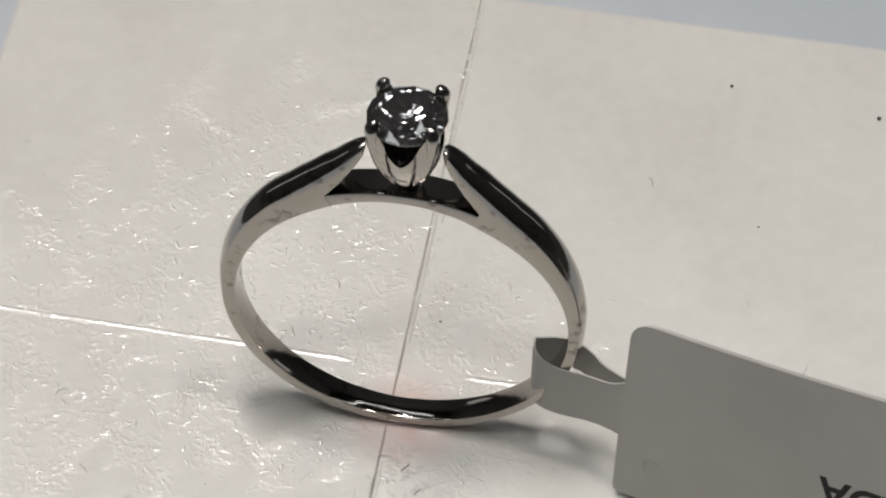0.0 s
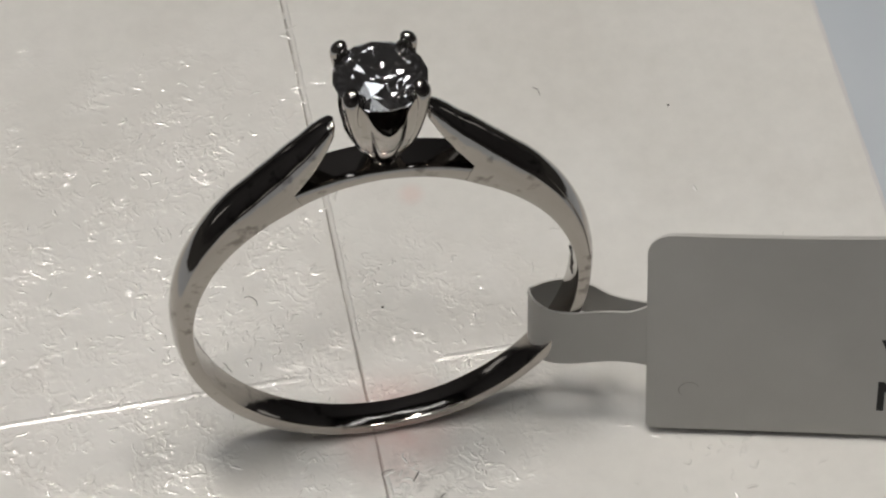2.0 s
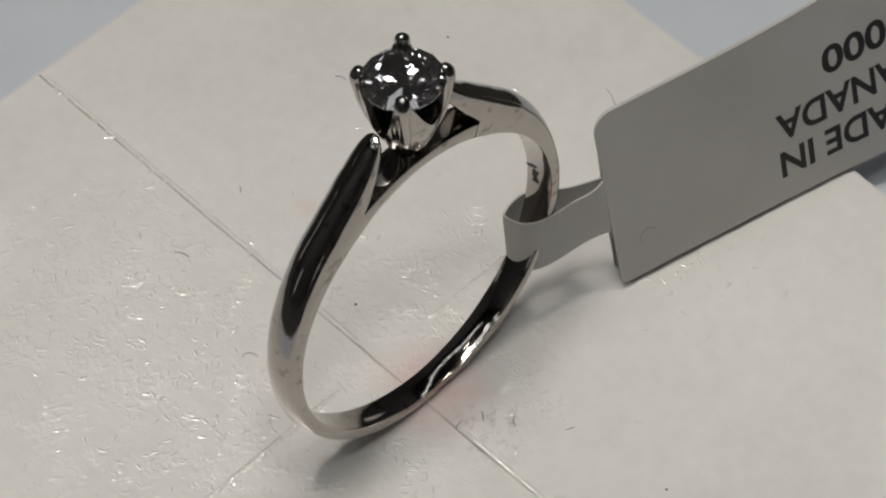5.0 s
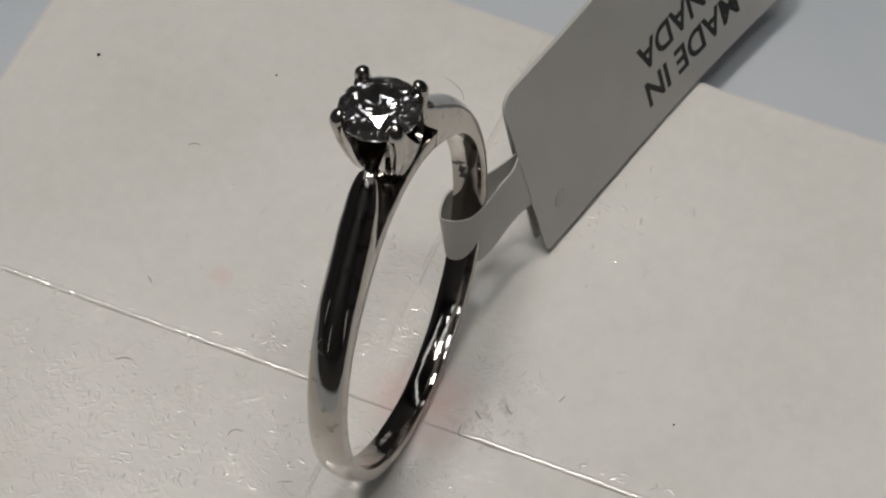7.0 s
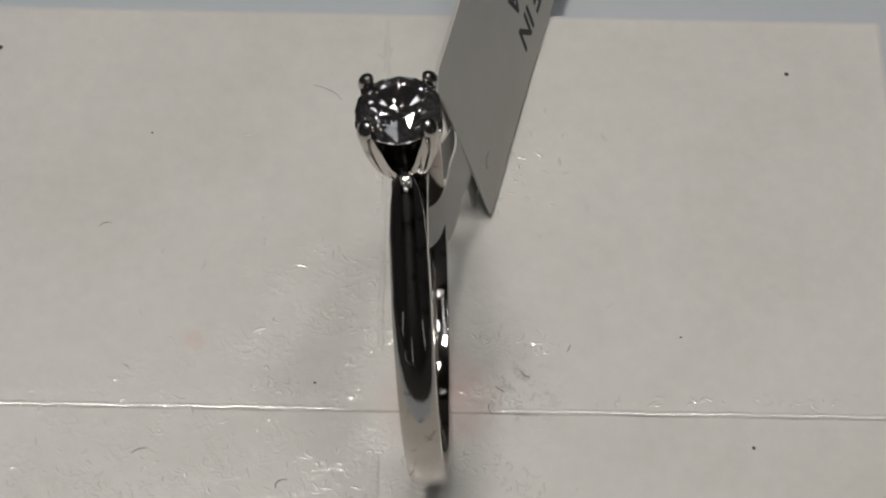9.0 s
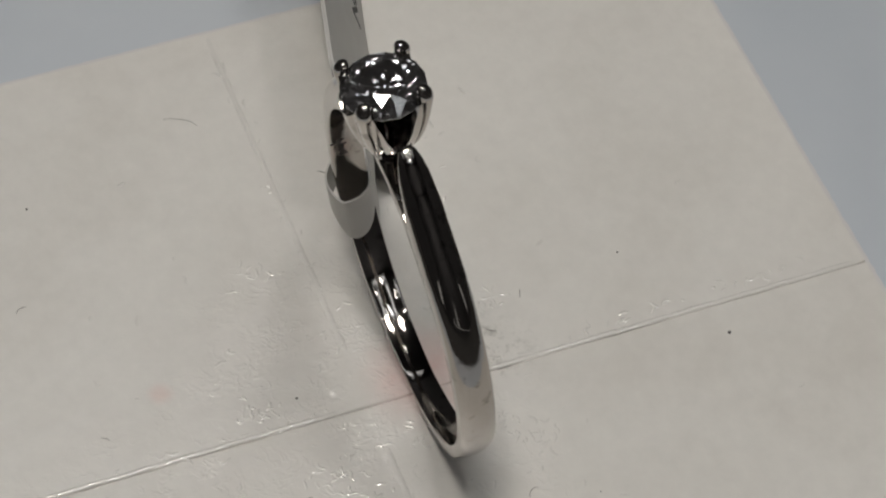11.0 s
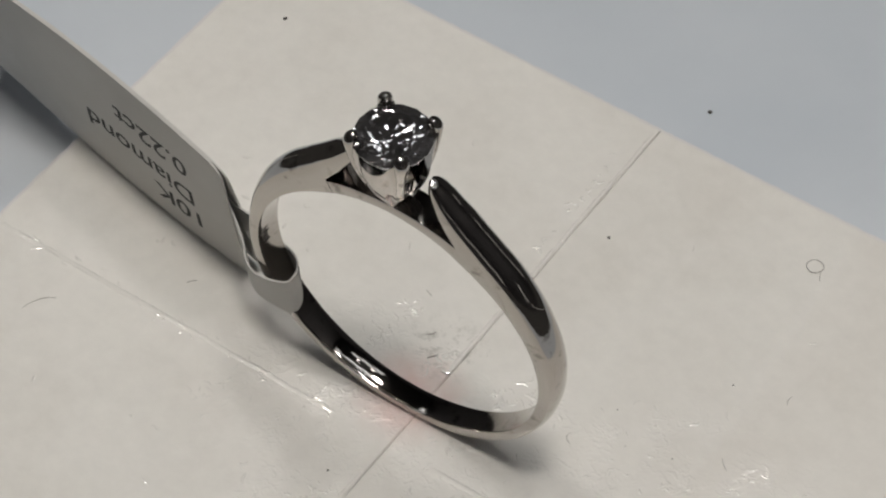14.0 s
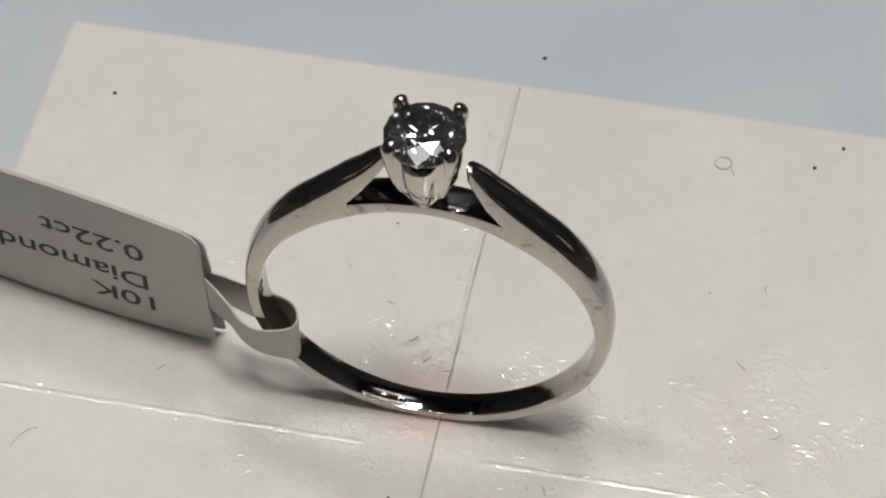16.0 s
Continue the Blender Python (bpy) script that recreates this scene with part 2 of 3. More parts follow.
tagged(new("display_base", mesh_from("display_base", build_turntable(0.054, BASE_Z, 0.012), BASE)), "glossy bluish-white round display base", "display base", "", "structure")
# unseen dark top, added so the band mirrors black beyond the base
structure("counter", box(-0.6, -0.6, BASE_Z - 0.052, 0.6, 0.6, BASE_Z - 0.012), COUNTER, "unseen dark top added under the display base")
# unseen room shell, added and kept dim for dark reflections in the metal
structure("floor", box(-1.6, -1.6, -0.96, 1.6, 1.6, -0.9), ROOM, "unseen dim grey floor closing the room")
structure("ceiling", box(-1.6, -1.6, 1.8, 1.6, 1.6, 1.86), CEIL, "unseen dim grey ceiling closing the room")
structure("wall_north", box(-1.6, 1.5, -0.9, 1.6, 1.6, 1.8), ROOM, "unseen dim grey wall closing the room")
structure("wall_south", box(-1.6, -1.6, -0.9, 1.6, -1.5, 1.8), ROOM, "unseen dim grey wall closing the room")
structure("wall_east", box(1.5, -1.5, -0.9, 1.6, 1.5, 1.8), ROOM, "unseen dim grey wall closing the room")
structure("wall_west", box(-1.6, -1.5, -0.9, -1.5, 1.5, 1.8), ROOM, "unseen dim grey wall closing the room")


def foam_pad(x0, y0, x1, y1, seed):
    """A square pad with softly rounded, slightly wavy rims."""
    rng = random.Random(seed)
    w, d, r = x1 - x0, y1 - y0, 0.07
    n = 56
    prof = [(0.0, 0.0), (0.012, -0.009), (0.04, -0.03), (r, -r), (r, -2.2)]
    phase = [rng.uniform(0, 6.28) for _ in range(8)]

    def wave(s, k):
        return 0.035 * math.sin(s * 0.9 + phase[k]) + 0.025 * math.sin(s * 2.3 + phase[k + 4])

    outline = []
    for k, (ax, ay, bx, by) in enumerate(((0, 0, w, 0), (w, 0, w, d), (w, d, 0, d), (0, d, 0, 0))):
        nx, ny = (by - ay), -(bx - ax)
        ln = math.hypot(nx, ny)
        for i in range(n):
            f = i / n
            edge = math.sin(math.pi * f) ** 0.4
            s = wave(f * ln, k) * edge * 0.5
            outline.append((ax + (bx - ax) * f + nx / ln * s, ay + (by - ay) * f + ny / ln * s))
    cx, cy = w / 2, d / 2
    bm = bmesh.new()
    rings = []
    for off, z in prof:
        ring = []
        for x, y in outline:
            kx, ky = 1 - 2 * (r - off) / w, 1 - 2 * (r - off) / d
            ring.append(bm.verts.new(((cx + (x - cx) * kx + x0) * MM, (cy + (y - cy) * ky + y0) * MM, z * MM)))
        rings.append(ring)
    m = len(outline)
    for a, b in zip(rings, rings[1:]):
        for i in range(m):
            bm.faces.new((a[i], a[(i + 1) % m], b[(i + 1) % m], b[i]))
    bm.faces.new(rings[0])
    bm.faces.new(rings[-1])
    me = mesh_from("foam_pad", bm, PAD, True, 50)
    for p in me.polygons:
        if len(p.vertices) > 4:
            p.use_smooth = False
    ob = new("foam_pad", me)
    ob.matrix_world = pose(0, 0, 0, 0, 0, -1.3)
    return tagged(ob, "cream square foam pad under creased clear film", "foam pad", "pads under the ring")


GAP = 0.02
SX, SY = -0.82, 0.72
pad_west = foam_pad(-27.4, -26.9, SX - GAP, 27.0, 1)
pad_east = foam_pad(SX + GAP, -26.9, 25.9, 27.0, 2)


def film_crease(pad, x0, y0, x1, y1, seed, profile):
    """A low, uneven fold in the clear film."""
    rng = random.Random(seed)
    a, b = Vector((x0, y0, 0)), Vector((x1, y1, 0))
    ln = (b - a).length
    d = (b - a) / ln
    side = Vector((-d.y, d.x, 0))
    n = int(ln / 0.09)
    sections = []
    for i in range(n + 1):
        q = ln * i / n
        swell = 0.5 + 0.9 * noise.noise((q * 0.8, seed, 0)) + 0.5 * noise.noise((q * 3.1, seed, 4))
        rise = min(1.25, max(0.0, 0.40 + swell)) * rng.uniform(0.6, 1.25) * min(1.0, i / 12, (n - i) / 12)
        w = 1.0 + 0.25 * noise.noise((q * 1.7, seed, 8))
        c = a + d * q + side * (0.05 * noise.noise((q * 0.5, seed + 9, 0)) + 0.02 * noise.noise((q * 4.0, seed + 3, 0)))
        rows = [(profile[0][0], -0.03)] + [(k, z * rise - 0.006) for k, z in profile[1:-1]] + [(profile[-1][0], -0.03)]
        sections.append([(c + side * (w * k) + Vector((0, 0, z))) * MM for k, z in rows])
    return part("film_crease", loft(sections), FILM, pad, "glinting crease in the clear film", True, 60)


LONG_FOLD = ((-0.20, 0.0), (-0.17, 0.006), (-0.09, 0.032), (-0.02, 0.054), (0.02, 0.055), (0.09, 0.034), (0.16, 0.008), (0.19, 0.0))
# seen from the west the lip rises away from the gap
SEAM_FOLD = ((0.095, 0.0), (0.085, 0.006), (0.03, 0.034), (-0.03, 0.056), (-0.08, 0.050), (-0.16, 0.012), (-0.20, 0.0))
film_crease(pad_west, -27.2, SY, -3.2, SY, 3, LONG_FOLD)
film_crease(pad_east, 2.6, SY - 0.1, 25.6, SY - 0.15, 5, LONG_FOLD)
film_crease(pad_east, SX + 0.13, 2.0, SX + 0.13, 26.8, 7, SEAM_FOLD)
film_crease(pad_east, SX + 0.13, -26.6, SX + 0.13, -5.0, 11, SEAM_FOLD)


def film_wrinkles():
    """Hundreds of thin crooked ridges where the clear film has lifted."""
    rng = random.Random(21)
    bm = bmesh.new()
    starts = []
    # small tight clusters round the ring, then the wide crinkled stretch to the west
    for cx, cy, spread, count in ((-5.8, -6.6, 0.6, 22), (-4.2, -5.1, 0.45, 18), (3.8, -5.0, 0.4, 16), (0.9, 5.9, 0.45, 20), (-6.6, 1.9, 0.8, 12),
                                  (4.3, -0.1, 0.6, 9), (-3.8, -1.0, 0.7, 12), (-4.6, 3.8, 0.7, 26), (3.3, -7.4, 0.4, 14), (3.5, 0.9, 0.7, 8), (0.1, -5.6, 0.6, 12),
                                  (-4.3, -4.0, 0.7, 9), (8.5, 3.3, 0.8, 8), (-8.0, 5.0, 2.2, 50), (-6.6, 10.0, 2.6, 75), (-7.5, 15.0, 2.8, 70), (-14.0, 8.0, 4.0, 40),
                                  (-12.5, -6.5, 3.0, 22), (-18.0, -2.0, 3.5, 36), (-16.0, 3.5, 3.5, 30), (14.0, -7.5, 2.0, 30), (5.5, 8.0, 3.5, 16), (0, 0, 12.0, 24)):
        for _ in range(count):
            starts.append((cx + rng.gauss(0, spread), cy + rng.gauss(0, spread), rng.uniform(0, 6.28)))
    # crinkles beside the two folds
    for _ in range(90):
        v = rng.uniform(-25, 26)
        if abs(v + 1.5) > 3.4:
            starts.append((-0.45 + abs(rng.gauss(0, 0.22)), v, 1.57 + rng.gauss(0, 0.5)))
    for _ in range(70):
        v = rng.uniform(-26, 24)
        if abs(v) > 3.0:
            starts.append((v, 0.72 - 0.022 * v + rng.gauss(0, 0.22), rng.gauss(0, 0.5)))
    for x, y, turn in starts:
        if (abs(x + 0.82) < 0.35 and y < 26) or not (-26.5 < x < 25 and -26 < y < 26):
            continue
        n = rng.randint(4, 7)
        step = rng.uniform(0.06, 0.13)
        wide = rng.uniform(0.05, 0.11)
        high = wide * rng.uniform(0.30, 0.62)
        p, a, rows = Vector((x, y, 0)), turn, []
        for i in range(n + 1):
            f = math.sin(math.pi * (i + 0.4) / (n + 0.8))
            side = Vector((-math.sin(a), math.cos(a), 0))
            w = wide * (0.4 + 0.6 * f)
            rows.append([bm.verts.new((p + side * (w * k) + Vector((0, 0, z))) * MM) for k, z in ((-1, -0.006), (-0.35, high * f * 0.8), (0.1, high * f), (1, -0.006))])
            a += rng.gauss(0, 0.55)
            p = p + Vector((math.cos(a), math.sin(a), 0)) * step
        for q, r in zip(rows, rows[1:]):
            for k in range(3):
                bm.faces.new((q[k], r[k], r[k + 1], q[k + 1]))
    return tagged(new("film_wrinkles", mesh_from("film_wrinkles", bm, FILM, True, 170)), "small glinting wrinkles in the clear film", "film wrinkle", "", "stuff")


film_wrinkles()


def rim_strip(pad, x0, y0, x1, y1, wide=0.24):
    """A thin dull strip of adhesive along an outer edge."""
    a, b = Vector((x0, y0, 0)), Vector((x1, y1, 0))
    d = (b - a).normalized()
    side = Vector((-d.y, d.x, 0))
    n = 90
    rng = random.Random(round(x0 * 10 + y1))
    sections = []
    for i in range(n + 1):
        c = a + (b - a) * (i / n)
        w0, w1 = wide * rng.uniform(0.35, 0.6), wide * rng.uniform(0.3, 0.6)
        sections.append([(c - side * w0 + Vector((0, 0, -0.3))) * MM, (c - side * w0 + Vector((0, 0, -0.03))) * MM, (c + side * w1 + Vector((0, 0, 0.004))) * MM, (c + side * w1 + Vector((0, 0, -0.3))) * MM])
    return part("rim_strip", loft(sections), RIM, pad, "thin dull pinkish rim")


rim_strip(pad_east, 25.9, -26.9, 25.9, 27.0)
rim_strip(pad_east, 25.9, 27.0, SX, 27.0)
rim_strip(pad_east, SX, -26.9, 25.9, -26.9)
rim_strip(pad_west, SX, 27.0, -27.4, 27.0)
rim_strip(pad_west, -27.4, -26.9, SX, -26.9)
rim_strip(pad_west, -27.4, 27.0, -27.4, -26.9)


# ---------- the ring ----------
ring = tagged(new("ring"), "polished white gold solitaire ring with a round diamond", "ring")
RING_POSE = Matrix(((0.99982769, 0.01848619, 0.00168719, -0.1455 * MM), (-0.01856302, 0.99568935, 0.09087423, -1.417 * MM),
                    (0, -0.09088989, 0.99586095, 9.21 * MM), (0, 0, 0, 1)))
ring.matrix_world = RING_POSE

EDGE_R = [(9.2, 12.0), (10, 11.95), (12, 11.7), (14, 11.42), (17.5, 10.95), (26, 10.24), (34, 9.85), (47, 9.55), (60, 9.33), (75, 9.14), (90, 9.06), (130, 9.03), (180, 9.04)]
DOME = [(9.2, 0.02), (11, 0.14), (15, 0.30), (25, 0.42), (45, 0.42), (65, 0.32), (90, 0.20), (180, 0.14)]
UNDER = [(9.2, 11.75), (10, 11.35), (12, 10.9), (14, 10.5), (18, 9.87), (24.5, 9.16)]
WIDTH = [(9.2, 0.40), (10, 0.80), (12, 1.15), (15, 1.45), (22, 1.68), (40, 1.78), (90, 1.74), (120, 1.62), (150, 1.48), (180, 1.38)]


LEFT_DROP = [(9, 0.28), (20, 0.22), (45, 0.0), (75, -0.10), (150, -0.12), (180, -0.04)]


def band_section(angle, r_in, r_out, dome, width):
    """A D-shaped section at that angle from the top, in the ring's own plane."""
    h, e = width / 2, min(0.10, (r_out - r_in) * 0.25)
    pts = [(-h + e, r_in), (-h + e * 0.3, r_in + e * 0.3), (-h, r_in + e), (-h, r_out - e)]
    pts += [(-h + e * 0.25, r_out - e * 0.25)]
    for i in range(1, 10):
        v = -1 + 2 * i / 10
        pts.append((v * (h - e * 0.4), r_out + dome * (1 - v * v)))
    pts += [(h - e * 0.25, r_out - e * 0.25), (h, r_out - e), (h, r_in + e), (h - e * 0.3, r_in + e * 0.3), (h - e, r_in)]
    a = radians(90 - angle)
    return [Vector((r * math.cos(a), v, r * math.sin(a))) * MM for v, r in pts]


def inner_radius(a):
    return interp(abs(a), [(0, 8.34), (15, 8.29), (30, 8.20), (60, 8.35), (90, 8.48), (130, 8.52), (180, 8.55)])


def build_band():
    sections = []
    half = [9.2, 9.5, 10, 11, 12, 13, 14.5, 16, 18, 20, 22, 24.4]
    lower = [24.5] + list(np.arange(27, 180, 2.5))
    for a in half:
        sections.append(band_section(a, interp(a, UNDER), interp(a, EDGE_R), interp(a, DOME), interp(a, WIDTH)))
    for a in lower:
        sections.append(band_section(a, inner_radius(a), interp(a, EDGE_R), interp(a, DOME), interp(a, WIDTH)))
    other = []
    for a in lower[::-1]:
        other.append(band_section(-a, inner_radius(a), interp(a, EDGE_R) - interp(a, LEFT_DROP), interp(a, DOME), interp(a, WIDTH)))
    for a in half[::-1]:
        drop = interp(a, LEFT_DROP)
        other.append(band_section(-a, interp(a, UNDER) - drop, interp(a, EDGE_R) - drop, interp(a, DOME), interp(a, WIDTH)))
    return loft(sections + other)


band = part("band", build_band(), GOLD, ring, "polished tapering band with cathedral shoulders", True, 40)
bridge = part("bridge", loft([band_section(a, inner_radius(a), interp(abs(a), [(0, 8.95), (24, 9.05), (27, 9.05)]), 0.0, 1.66)
                              for a in np.linspace(-26, 26, 27)]), GOLD, ring, "curved bridge under the setting", True, 40)

# the setting: a goblet with four notches
HX, HY = 0.12, 0.14
CUP = [(8.85, 0.68), (9.1, 0.74), (9.5, 0.94), (10.0, 1.20), (10.6, 1.47), (11.3, 1.71), (12.2, 1.92), (13.1, 2.03), (14.2, 2.04)]
PRONG_ANGLES = [45, 135, 225, 315]
NOTCH = {0: 10.9, 90: 12.85, 180: 10.8, 270: 11.9}


def rim_height(deg):
    deg %= 360
    near = min(PRONG_ANGLES, key=lambda p: abs((deg - p + 180) % 360 - 180))
    off = abs((deg - near + 180) % 360 - 180)
    side = min(NOTCH, key=lambda p: abs((deg - p + 180) % 360 - 180))
    if off < 10:
        return 13.8
    f = min(1.0, (off - 10) / 35.0)
    return 13.8 - (13.8 - NOTCH[side]) * (1 - (1 - f) ** (1.5 if side == 270 else 2.0))


def build_cup():
    bm = bmesh.new()
    n, rows = 96, 14
    outer, inner = [], []
    for j in range(n):
        deg = 360 * j / n
        top = rim_height(deg)
        a = radians(deg)
        co, ci = [], []
        for i in range(rows + 1):
            z = 8.85 + (top - 8.85) * i / rows
            r = interp(z, CUP)
            off = min(abs((deg - p + 180) % 360 - 180) for p in PRONG_ANGLES)
            r += 0.06 * max(0.0, 1 - off / 14.0) * (z - 8.85) / 4.6 - 0.13 * math.exp(-((off - 19) / 6.0) ** 2) * min(1.0, (z - 8.85) / 1.2)
            co.append(bm.verts.new(((HX + r * math.cos(a)) * MM, (HY + r * math.sin(a)) * MM, z * MM)))
            q = max(0.25, r - 0.34)
            ci.append(bm.verts.new(((HX + q * math.cos(a)) * MM, (HY + q * math.sin(a)) * MM, (z + 0.02) * MM)))
        outer.append(co)
        inner.append(ci)
    for j in range(n):
        k = (j + 1) % n
        for i in range(rows):
            bm.faces.new((outer[j][i], outer[k][i], outer[k][i + 1], outer[j][i + 1]))
            bm.faces.new((inner[j][i], inner[j][i + 1], inner[k][i + 1], inner[k][i]))
        bm.faces.new((outer[j][rows], outer[k][rows], inner[k][rows], inner[j][rows]))
        bm.faces.new((outer[j][0], inner[j][0], inner[k][0], outer[k][0]))
    return bm


setting = part("setting", build_cup(), GOLD, ring, "goblet-shaped four-prong setting", True, 40)


def build_prong(deg):
    """A claw that bends in over the stone, with a rounded end."""
    a = radians(deg)
    out = Vector((math.cos(a), math.sin(a), 0))
    side = Vector((-math.sin(a), math.cos(a), 0))
    centre = Vector((HX, HY, 0))
    path = [(r, z - 0.2, w) for r, z, w in ((0.72, 9.75, 0.10), (1.02, 10.25, 0.18), (1.30, 10.8, 0.23), (1.54, 11.5, 0.26), (1.76, 12.3, 0.27), (1.90, 12.9, 0.26), (1.95, 13.4, 0.30), (1.98, 13.8, 0.34), (1.97, 14.08, 0.36), (1.92, 14.28, 0.34), (1.87, 14.44, 0.27), (1.84, 14.54, 0.17), (1.825, 14.58, 0.06))]
    sections = []
    for r, z, s in path:
        c = centre + out * (r + 0.07) + Vector((0, 0, z))
        sections.append([(c + out * (s * 0.95 * math.cos(t)) + side * (s * 1.05 * math.sin(t))) * MM for t in np.linspace(0, 2 * math.pi, 15)[:-1]])
    return loft(sections)


for deg in PRONG_ANGLES:
    part("prong", build_prong(deg), GOLD, setting, "rounded claw tip", True, 50)


def build_diamond():
    """A round brilliant: table, star, kite and girdle facets above, mains and halves below."""
    bm = bmesh.new()
    R, girdle, crown, table, depth = 1.95, 13.52, 0.62, 1.06, 1.70

    def circle(r, z, n, turn):
        return [bm.verts.new(((HX + r * math.cos(2 * math.pi * (i + turn) / n)) * MM, (HY + r * math.sin(2 * math.pi * (i + turn) / n)) * MM, z * MM)) for i in range(n)]

    t8 = circle(table, girdle + crown, 8, 0.0)
    m8 = circle(1.52, girdle + crown * 0.613, 8, 0.5)
    g16 = circle(R, girdle + 0.04, 16, 0.0)
    h16 = circle(R, girdle - 0.04, 16, 0.0)
    p8 = circle(0.44, girdle - depth * 0.7915, 8, 0.5)
    tip = bm.verts.new((HX * MM, HY * MM, (girdle - depth) * MM))
    bm.faces.new(t8)
    for i in range(8):
        j, k = (i + 1) % 8, (i - 1) % 8
        bm.faces.new((t8[i], m8[i], t8[j]))
        bm.faces.new((t8[i], m8[k], g16[2 * i], m8[i]))
        a, b, c = g16[2 * i], g16[2 * i + 1], g16[(2 * i + 2) % 16]
        bm.faces.new((a, b, m8[i]))
        bm.faces.new((b, c, m8[i]))
        a, b, c = h16[2 * i], h16[2 * i + 1], h16[(2 * i + 2) % 16]
        bm.faces.new((a, b, p8[i]))
        bm.faces.new((b, c, p8[i]))
        bm.faces.new((p8[k], h16[2 * i], p8[i], tip))
    for i in range(16):
        j = (i + 1) % 16
        bm.faces.new((g16[i], g16[j], h16[j], h16[i]))
    return bm


part("diamond", build_diamond(), DIAMOND, setting, "clear round brilliant-cut diamond", False)


def hallmark():
    """A small worn stamp inside the band: plain bars."""
    bm = bmesh.new()
    rng = random.Random(4)
    for k in range(7):
        a0 = 3.0 - k * 1.25
        for j in range(2):
            v0 = rng.uniform(-0.35, 0.25)
            v1 = v0 + rng.uniform(0.15, 0.35)
            a1 = a0 - rng.uniform(0.3, 0.9)
            pts = []
            for r in (8.49, 8.455):
                for a, v in ((a0, v0), (a0 + rng.uniform(-0.3, 0.3), v1), (a1, v1), (a1, v0)):
                    t = radians(a)
                    pts.append(bm.verts.new((r * math.cos(t) * MM, (v + 0.3) * MM, r * math.sin(t) * MM)))
            for f in ((0, 1, 2, 3), (7, 6, 5, 4), (0, 1, 5, 4), (1, 2, 6, 5), (2, 3, 7, 6), (3, 0, 4, 7)):
                bm.faces.new([pts[i] for i in f])
    return bm


part("hallmark", hallmark(), TARNISH, band, "small dark stamped mark", False)


def text_mesh(name, body, size, mat, thick=0.004, weight=0.0):
    """Built-in lettering as a thin mesh, centred on its own box."""
    cu = bpy.data.curves.new(name, "FONT")
    cu.body, cu.size, cu.extrude, cu.offset = body, size * MM, thick * MM, weight * MM
    cu.align_x, cu.align_y = "LEFT", "BOTTOM_BASELINE"
    tmp = new(name, cu)
    me = bpy.data.meshes.new_from_object(tmp.evaluated_get(bpy.context.evaluated_depsgraph_get()))
    bpy.data.objects.remove(tmp)
    me.name = name
    me.materials.clear()
    me.materials.append(mat)
    return me


def fit_text(me, width, height):
    """Scale the lettering to the given width and cap height, from its lower left."""
    co = np.array([v.co[:] for v in me.vertices])
    lo, hi = co.min(0), co.max(0)
    for v in me.vertices:
        v.co.x = (v.co.x - lo[0]) / (hi[0] - lo[0]) * width * MM
        v.co.y = (v.co.y - lo[1]) / (hi[1] - lo[1]) * height * MM


# ---------- the price tag ----------
tag = tagged(new("price_tag"), "grey-white folded paper price tag looped through the ring", "price tag")
TAG_D = Vector((0.9653, -0.2607, -0.003)).normalized()
TAG_U = Vector((0.0555, 0.185, 0.985))
TAG_U = (TAG_U - TAG_D * TAG_U.dot(TAG_D)).normalized()
TAG_N = TAG_D.cross(TAG_U)      # away from the printed front
tag.matrix_world = Matrix((( TAG_D.x, TAG_U.x, TAG_N.x * -1, 11.62 * MM), (TAG_D.y, TAG_U.y, TAG_N.y * -1, -4.80 * MM), (TAG_D.z, TAG_U.z, TAG_N.z * -1, 0.10 * MM), (0, 0, 0, 1))) @ Matrix.Diagonal((1, 1, -1, 1))


# a sheet folded along its upper edge: sideways offset of the ridge and of both feet, lower and upper edge
RIDGE = (0.475, -0.161, 0.80, 1.29)
FRONT_LEAF = dict(start=-0.18, foot=(-0.60, 0.36, 0.57, -1.25), low=(0.20, 0.0), out=1)
BACK_LEAF = dict(start=0.0, foot=(0.28, 3.00, -3.78, 1.59), low=(0.45, 0.08), out=-1)
LEAF = 0.05


def leaf_edges(leaf, u):
    return leaf["low"][0] + leaf["low"][1] * u, 11.36 + 0.60 * u


def leaf_point(leaf, s, h, lift=0.0):
    """A place on a leaf, s mm out from the ring and h mm up, lifted off its printed face."""
    u = s / 24.0
    lo, hi = leaf_edges(leaf, u)
    v = min(1.0, max(0.0, (h - lo) / (hi - lo)))
    foot, ridge = (sum(c * u ** k for k, c in enumerate(row)) for row in (leaf["foot"], RIDGE))
    side = foot + (ridge - leaf["out"] * 0.06 - foot) * v - leaf["out"] * 0.25 * v * (1 - v)
    return Vector((s - 0.065 * h, h, -side + leaf["out"] * lift)) * MM


